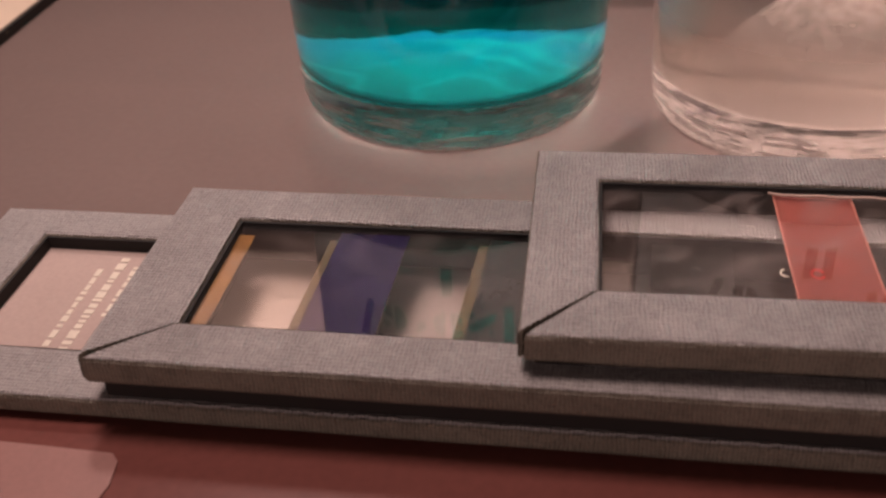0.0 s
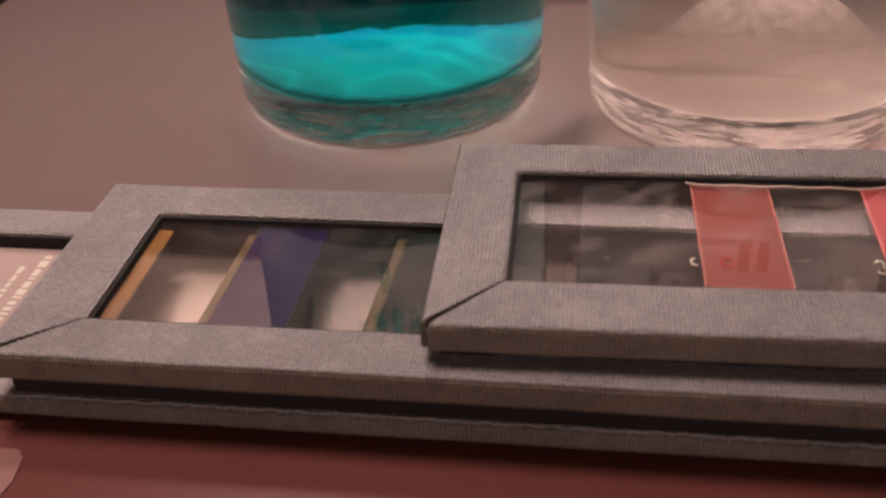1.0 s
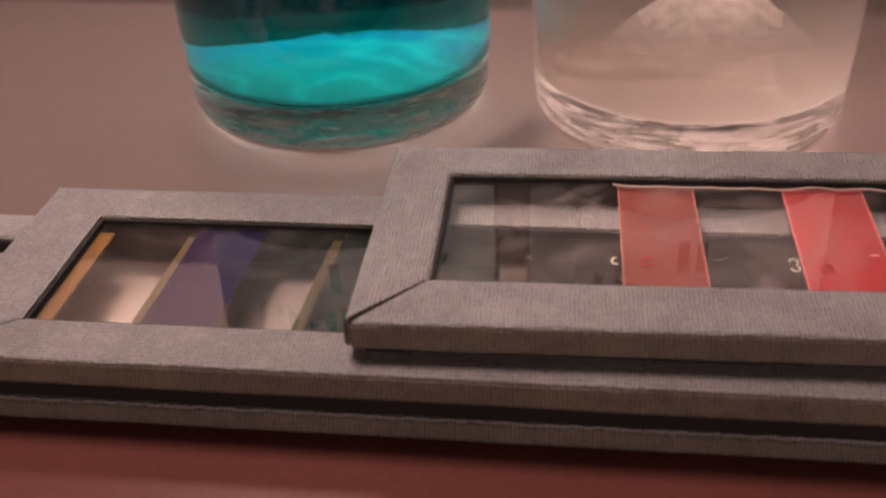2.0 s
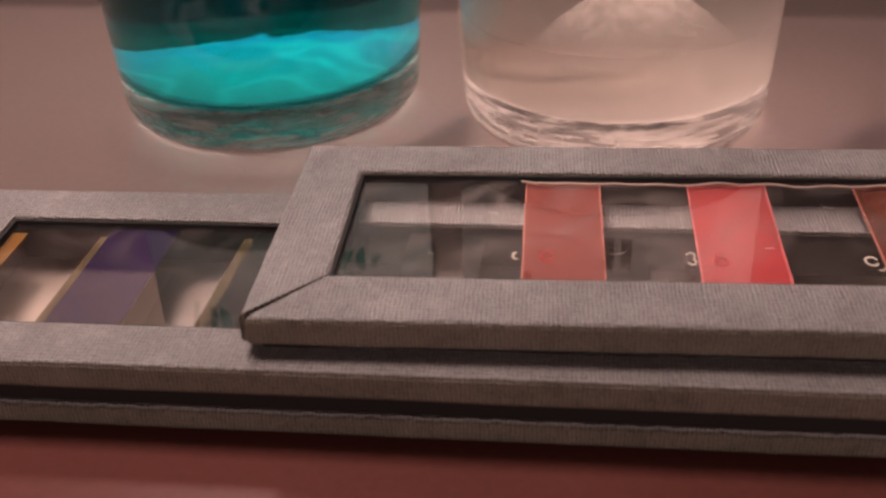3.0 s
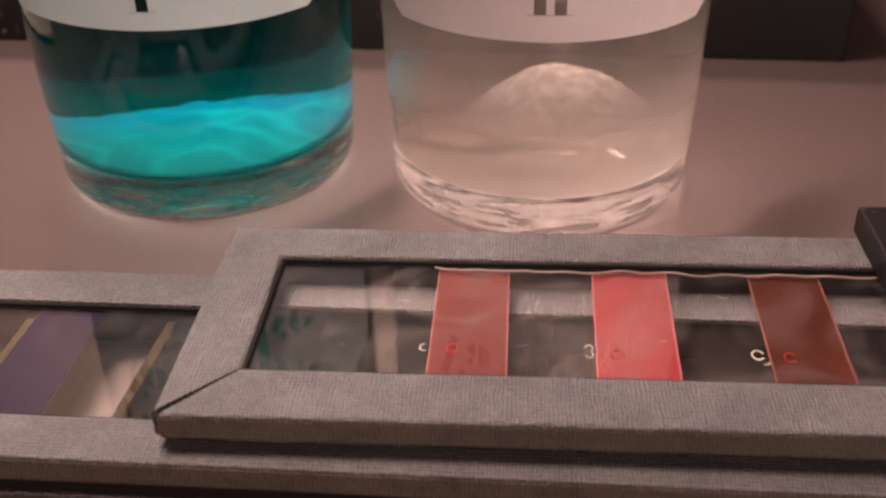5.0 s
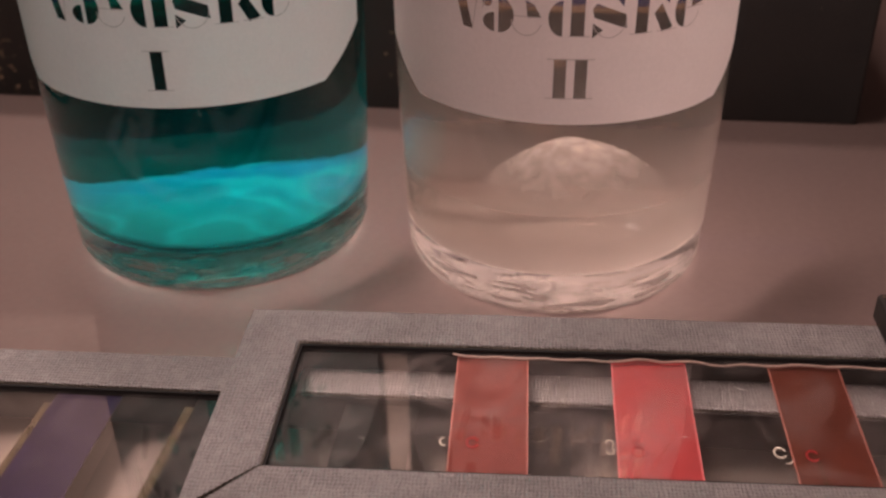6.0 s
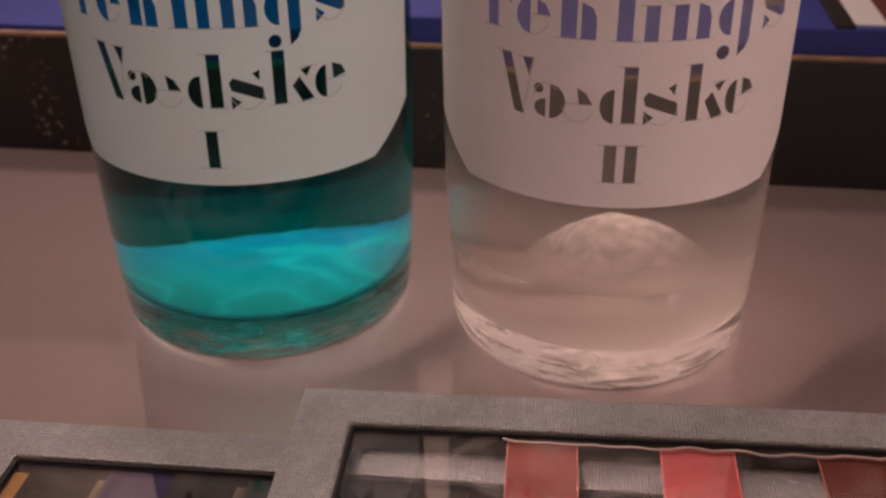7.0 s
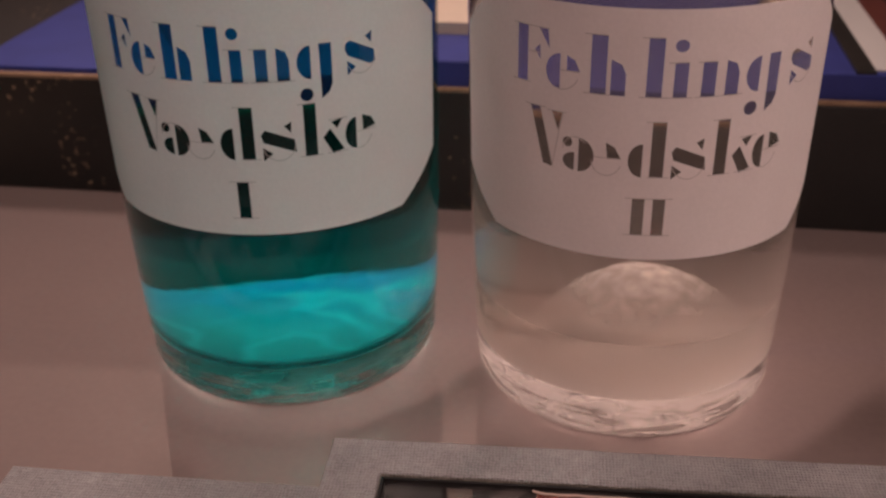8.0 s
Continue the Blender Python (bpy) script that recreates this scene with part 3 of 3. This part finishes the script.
# stencil letters in millimetres from the label's middle and the line's foot
FEHLINGS = [bar(-27.3, -25.0, 0, 10.6), [(-22.8, 10.6), (-20.9, 10.6), (-20.6, 7.0)], [(-23.6, 6.4), (-22.5, 7.6), (-22.3, 4.6)],
            half_moon(-21.2, -18.5, -0.1, 6.5), [(-17.3, 6.4), (-15.8, 5.6), (-14.9, 3.6), (-17.3, 3.6)],
            bar(-13.1, -10.4, 0, 10.8), [(-9.7, 0), (-7.2, 0), (-7.2, 4.0), (-7.9, 5.7), (-9.7, 6.6)],
            bar(-3.9, -1.3, 0, 10.8), bar(0.5, 2.8, 0, 6.4), disc(1.4, 9.4, 1.15),
            bar(5.1, 7.5, 0, 6.4), [(9.2, 0), (11.6, 0), (11.6, 4.0), (11.0, 5.7), (9.2, 6.5)],
            half_moon(13.0, 15.7, -0.1, 6.5), [(17.4, 6.6), (19.9, 6.6), (19.9, -1.4), (19.2, -3.0), (17.6, -4.2)], disc(14.6, -3.1, 1.3),
            [(22.7, 4.6), (22.9, 5.8), (23.9, 6.3), (29.3, 3.7), (29.6, 1.4), (28.3, 1.0), (23.3, 3.4)], [(23.1, 2.4), (25.0, 1.0), (23.1, -0.5)], [(27.3, 6.6), (28.9, 7.5), (28.7, 5.2)]]
VAEDSKE = [[(-24.3, 11.2), (-22.0, 11.2), (-18.9, -0.3), (-21.1, 0.0)], [(-19.4, 10.9), (-17.1, 10.9), (-17.9, 7.2)],
           disc(-15.8, 5.4, 1.0), half_moon(-16.7, -14.3, -0.1, 3.5), half_moon(-13.5, -10.4, -0.2, 6.5, False), [(-8.2, 6.3), (-6.5, 5.5), (-5.2, 3.3), (-7.8, 3.1)],
           half_moon(-3.9, -1.2, -0.1, 6.5), bar(0.3, 2.9, 0, 10.8),
           [(4.2, 5.0), (5.0, 6.0), (10.7, 3.8), (11.0, 1.2), (9.6, 1.6), (4.6, 3.4)], [(4.4, 2.4), (6.4, 1.1), (4.4, -0.4)], [(8.8, 6.7), (10.3, 7.5), (10.1, 5.2)],
           bar(12.7, 15.2, 0, 10.8), [(18.2, 6.4), (20.7, 7.0), (19.4, 4.9)], [(16.4, 3.4), (17.9, 5.1), (20.8, 0.4), (18.4, -0.3)],
           half_moon(21.1, 23.6, -0.1, 6.5), [(25.0, 6.7), (27.2, 5.8), (28.2, 4.0), (25.2, 3.3)]]
ONE = [bar(-1.9, 0.5, 0, 8.0)]
TWO = [bar(-4.6, -2.2, 0, 7.6), bar(-0.6, 1.8, 0, 7.6)]


# fine strokes that complete the stencil letters: lines (x0, y0, x1, y1) and arcs (x, y, rx, ry, from, to)
HAIR_TOP = [(-28.2, 0, -24.2, 0), (-28.2, 10.6, -20.7, 10.6), (-25, 5.9, -22.4, 5.9), (-18.3, 3.2, 3.2, 3.3, -100, -15), (-18.5, 3.5, -15.0, 3.5),
            (-14.2, 0, -9.6, 0), (-14.3, 10.8, -10.4, 10.8), (-5.0, 0, -0.4, 0), (-5.0, 10.8, -1.3, 10.8), (-0.4, 0, 3.7, 0), (-0.5, 6.4, 2.8, 6.4),
            (4.2, 0, 8.3, 0), (4.2, 6.4, 7.5, 6.4), (8.5, 0, 12.5, 0), (26.2, 3.2, 3.4, 3.7, -160, -20)]
HAIR_MID = [(-25.5, 11.2, -20.8, 11.2), (-20.3, 10.9, -16.2, 10.9), (-19.0, -0.3, -17.0, 10.9), (-14.2, 3.4, 2.6, 3.2, 40, 170), (-8.0, 3.1, 3.0, 3.3, -170, -20), (-10.4, 3.3, -5.2, 3.3),
            (0.0, 0, 4.0, 0), (-0.9, 10.8, 2.9, 10.8), (7.6, 3.2, 3.3, 3.6, -160, -10), (11.6, 0, 16.2, 0), (11.6, 10.8, 15.2, 10.8),
            (17.2, 0, 21.6, 0), (17.6, 6.9, 21.6, 6.9), (24.2, 3.1, 3.0, 3.3, -100, -15), (23.6, 3.4, 28.2, 3.4)]
HAIR_ONE = [(-3.4, 0, 2.0, 0), (-3.4, 8.0, 2.0, 8.0)]
HAIR_TWO = [(-6.0, 0, 3.2, 0), (-6.0, 7.6, 3.2, 7.6)]


def hairlines(lines, middle, crook, k):
    """Thin grey strokes lying on the label, bent round the bottle."""
    bm = bmesh.new()
    c, s = math.cos(radians(crook)), math.sin(radians(crook))

    def bent(x, y):
        x, y = x * c - (y - 68) * s, 68 + x * s + (y - 68) * c
        a, z = radians(middle + x / 0.654), y / 1000
        r = wall_radius(z) * k + 0.00019
        return bm.verts.new((r * math.sin(a), -r * math.cos(a), z))

    for strokes, dx, foot, wide in lines:
        for q in strokes:
            if len(q) == 4:
                pts = [(q[0] + (q[2] - q[0]) * i / 6, q[1] + (q[3] - q[1]) * i / 6) for i in range(7)]
            else:
                pts = [(q[0] + q[2] * math.cos(radians(q[4] + (q[5] - q[4]) * i / 10)), q[1] + q[3] * math.sin(radians(q[4] + (q[5] - q[4]) * i / 10))) for i in range(11)]
            pts = [(x * wide + dx, y + foot) for x, y in pts]
            tx, ty = pts[-1][0] - pts[0][0], pts[-1][1] - pts[0][1]
            pairs = []
            for i, (x, y) in enumerate(pts):
                if len(q) == 6:
                    u, v = pts[max(0, i - 1)], pts[min(len(pts) - 1, i + 1)]
                    tx, ty = v[0] - u[0], v[1] - u[1]
                n = 0.09 / math.hypot(tx, ty)
                pairs.append((bent(x - ty * n, y + tx * n), bent(x + ty * n, y - tx * n)))
            for (a, b), (e, f) in zip(pairs, pairs[1:]):
                bm.faces.new((a, b, f, e))
    return bm


def inside(x, y, poly):
    hit = False
    for (ax, ay), (bx, by) in zip(poly, poly[1:] + poly[:1]):
        if (ay > y) != (by > y) and x < (bx - ax) * (y - ay) / (by - ay) + ax:
            hit = not hit
    return hit


def label_mesh(lines, middle, crook, k):
    """The white enamel label with its cut-out letters, bent round the bottle."""
    outline = [(-36, 45.8), (36, 45.8), (50.5, 54.5), (50.5, 84), (36, 94.3), (-36, 94.3), (-50.5, 84), (-50.5, 54.5)]
    rim = []
    for (ax, ay), (bx, by) in zip(outline, outline[1:] + outline[:1]):
        k_rim = max(1, round(math.hypot(bx - ax, by - ay) / 1.4))
        rim += [(ax + (bx - ax) * i / k_rim, ay + (by - ay) * i / k_rim) for i in range(k_rim)]
    shapes = [rim]
    for glyphs, dx, foot, wide in lines:
        for gl in glyphs:
            shapes.append([(x * wide + dx, y + foot) for x, y in gl])
    pts, edges = [], []
    for sh in shapes:
        n = len(pts)
        pts += [Vector(q) for q in sh]
        edges += [(n + i, n + (i + 1) % len(sh)) for i in range(len(sh))]
    for i in range(-33, 34):
        for q in range(12):
            x, y = i * 1.5 + 0.017, 46.3 + q * 4.2
            if inside(x, y, outline):
                pts.append(Vector((x, y)))
    out, _, tris, _, _, _ = delaunay_2d_cdt(pts, edges, [], 0, 1e-5)
    bm = bmesh.new()
    c, s = math.cos(radians(crook)), math.sin(radians(crook))
    verts = []
    for v in out:
        x, y = v.x * c - (v.y - 68) * s, 68 + v.x * s + (v.y - 68) * c
        a, z = radians(middle + x / 0.654), y / 1000
        r = wall_radius(z) * k + 0.00012
        verts.append(bm.verts.new((r * math.sin(a), -r * math.cos(a), z)))
    for t in tris:
        x, y = sum(out[i].x for i in t) / 3, sum(out[i].y for i in t) / 3
        if inside(x, y, outline) and not any(inside(x, y, sh) for sh in shapes[1:]):
            bm.faces.new([verts[i] for i in t])
    bmesh.ops.delete(bm, geom=[v for v in bm.verts if not v.link_faces], context="VERTS")
    return bm


def dome(r, h, z, rough, seed, back=0.0, flow=1.0, closed=True):
    """A low rough heap."""
    bm = lathe_bm([(0, z + h)] + [(r * i / 14, z + h * (1 - (i / 14) ** 2.2) ** flow) for i in range(1, 15)] + ([(r * 0.98, z), (0, z)] if closed else []), 56)
    for v in bm.verts:
        if v.co.z > z + 0.0001:
            calm = 1 - (min(1.0, math.hypot(v.co.x, v.co.y) / r)) ** 4
            v.co.z += calm * (rough * noise.noise(v.co * 140 + Vector((seed, 0, 0))) + rough * 0.3 * noise.noise(v.co * 400 + Vector((seed, 4, 0))))
        v.co.y += back
    return bm


def bottle(label, place, k, lean, liquid, lines, strokes, middle, crook, floor_dome, heap, mould, aside=0.0):
    ob = thing("reagent_bottle", label, "bottle", place, group="reagent bottles")
    ob.matrix_basis = pose(*place, 0, lean, 0)
    wall = 0.0026
    outer = [(wall_radius(z) * k, z) for z in (0.0045, 0.008, 0.012, 0.018, 0.025, 0.035, 0.045, 0.06, 0.08, 0.10, 0.125, 0.150)]
    outer += [(0.034, 0.165), (0.018, 0.178), (0.0165, 0.182), (0.0165, 0.200), (0.020, 0.2015), (0.020, 0.205), (0, 0.205)]
    foot = [(0, 0.0004), (0.010, 0.0004), (0.020, 0.0004), (0.0290, 0.0003), (0.0312, 0.0001), (0.0322, 0.0), (0.0336, 0.0005), (0.0347, 0.0014), (0.0353, 0.0024), (0.0356, 0.0034)]
    outer = [(r * k, z) for r, z in foot] + outer
    shell = lathe_bm(outer, 128)
    for v in shell.verts:
        r = math.hypot(v.co.x, v.co.y)
        if r > 0.008 and v.co.z < 0.006:
            a = math.atan2(v.co.y, v.co.x)
            wave = noise.noise(Vector((math.cos(a) * 2.5, math.sin(a) * 2.5, r * 200 + place[0] * 90)))
            v.co.z = max(0.0, v.co.z + mould * wave)
    g = part("glass_body", shell, M_BOTTLE, ob, "clear moulded glass", True)
    g.data.materials.append(M_GROUND)
    for f in g.data.polygons:
        if f.center.z < 0.0004 and math.hypot(f.center.x, f.center.y) > 0.0270 * k:
            f.material_index = 1
    g.visible_shadow = False
    liq = [(0, 0.0098), (0.018 * k, 0.0098), (0.0300 * k, 0.0098), (0.0306 * k, 0.0098), (0.0314 * k, 0.0100), (0.0322 * k, 0.0105), (0.0328 * k, 0.0114)]
    liq += [(wall_radius(z) * k - wall, z) for z in (0.016, 0.025, 0.035, 0.05, 0.08, 0.11, 0.14)] + [(0, 0.14)]
    q = part("liquid", lathe_bm(liq, 128), liquid, ob, smooth=True)
    q.visible_shadow = False
    lab = part("label", label_mesh(lines, middle, crook, k), M_LABEL, ob, "white enamel label with cut-out letters", True)
    part("letter_outline", hairlines(strokes, middle, crook, k), M_HAIR, lab, "thin grey strokes of the letters", True)
    p = lab.data.polygons[0]
    if p.normal.dot(Vector((p.center.x, p.center.y, 0))) < 0:
        lab.data.flip_normals()
    lab.data.normals_split_custom_set_from_vertices([Vector((v.co.x, v.co.y, 0)).normalized() for v in lab.data.vertices])
    # Stands on the floor; in the teal bottle it imitates refracted light.
    part("floor_dome", floor_dome, heap, ob, "pale grainy dome added on the bottle floor", True).location.x = aside
    return ob


bottle("glass reagent bottle of teal liquid with white enamel label", (-0.0236, 0.1187, 0.0), 0.978, 0.0, M_BLUE_LIQ,
       ((FEHLINGS, -0.4, 78.1, 1.0), (VAEDSKE, 0.5, 62.4, 1.0), (ONE, 0.9, 49.6, 1.0)),
       ((HAIR_TOP, -0.4, 78.1, 1.0), (HAIR_MID, 0.5, 62.4, 1.0), (HAIR_ONE, 0.9, 49.6, 1.0)), 3.0, -0.65, dome(0.0290, 0.0045, 0.0104, 0.0022, 2.0), M_LIT_FLOOR, 0.00008)
bottle("glass reagent bottle of cloudy clear liquid with white enamel label", (0.0568, 0.1125, 0.0), 0.947, 0.0, M_CLEAR_LIQ,
       ((FEHLINGS, 1.5, 78.5, 1.12), (VAEDSKE, -1.3, 63.1, 1.0), (TWO, 0.8, 51.1, 1.0)),
       ((HAIR_TOP, 1.5, 78.5, 1.12), (HAIR_MID, -1.3, 63.1, 1.0), (HAIR_TWO, 0.8, 51.1, 1.0)), 1.5, -0.2, dome(0.0200, 0.0205, 0.0102, 0.0010, 7.0, 0.0015, 1.1, False), M_HEAP, 0.00012, 0.0032)

# ---- things behind ----
def storage_box():
    ob = thing("storage_box", "worn black card box with blue paper-lined trays", "box", (0.147, 0.1835, 0), -3.05)
    part("body", uneven(box_bm(-0.42, 0.0, 0.0, 0.13, 0, 0.0385, 0.0008), 0.0003, 3), M_BOX, ob)
    part("rim", uneven(box_bm(-0.4196, -0.0004, 0.0003, 0.0022, 0.0383, 0.0397, 0.0004), 0.0003, 5), M_WORN, ob, "rubbed brown rim")
    part("tray_lining", box_bm(-0.294, -0.200, 0.0026, 0.125, 0.0383, 0.0412, 0.0004), M_BLUE, ob, "faded blue paper lining")
    tray = part("inner_tray", uneven(box_bm(-0.198, -0.001, 0.0030, 0.125, 0.0383, 0.0470, 0.0006), 0.0004, 8), M_BLUE, ob, "deep blue paper-covered tray")
    part("border", box_bm(-0.0245, -0.0190, 0.0032, 0.124, 0.0468, 0.0480, 0.0003), M_BOX, tray, "black border strip")
    part("inlay", box_bm(-0.0190, -0.010, 0.006, 0.124, 0.0468, 0.0476), M_WHITE, tray, "white card inlay")
    part("inlay", box_bm(-0.010, -0.0015, 0.004, 0.124, 0.0468, 0.0478), M_RED, tray, "dark red inlay")
    part("inlay", uneven(box_bm(-0.160, -0.105, 0.030, 0.10, 0.0468, 0.0510, 0.0006), 0.0005, 2), M_CREAM, tray, "beige card inlay")


storage_box()
case = thing("slide_case", "black card slide case lying on a cloth frame", "case", (0.1114, 0.0220, 0.0195))
part("body", uneven(box_bm(0.0, 0.06, 0.0, 0.0320, 0.0, 0.0052, 0.0007), 0.0002, 4), M_BOX, case)
board = thing("mount_board", "cream mount board with a black edge", "board", (-0.1505, 0.09, 0.0))
part("core", box_bm(-0.14, 0.0, 0.0, 0.095, 0.0, 0.0032, 0.0003), M_BOX, board)
part("face", box_bm(-0.139, -0.0006, 0.0006, 0.0944, 0.0031, 0.0036), M_CREAM, board, "cream paper face")
slip = thing("paper_slip", "dusty rose paper slip lying on the red board", "paper", (-0.0562, -0.0079, -0.0002), -3)
part("sheet", prism_bm([(-0.12, -0.05), (-0.004, -0.05), (-0.001, -0.02), (0.0008, -0.006), (0.0, -0.0015), (-0.0015, 0.0), (-0.12, 0.0)], 0.0, 0.0003), M_ROSE, slip)
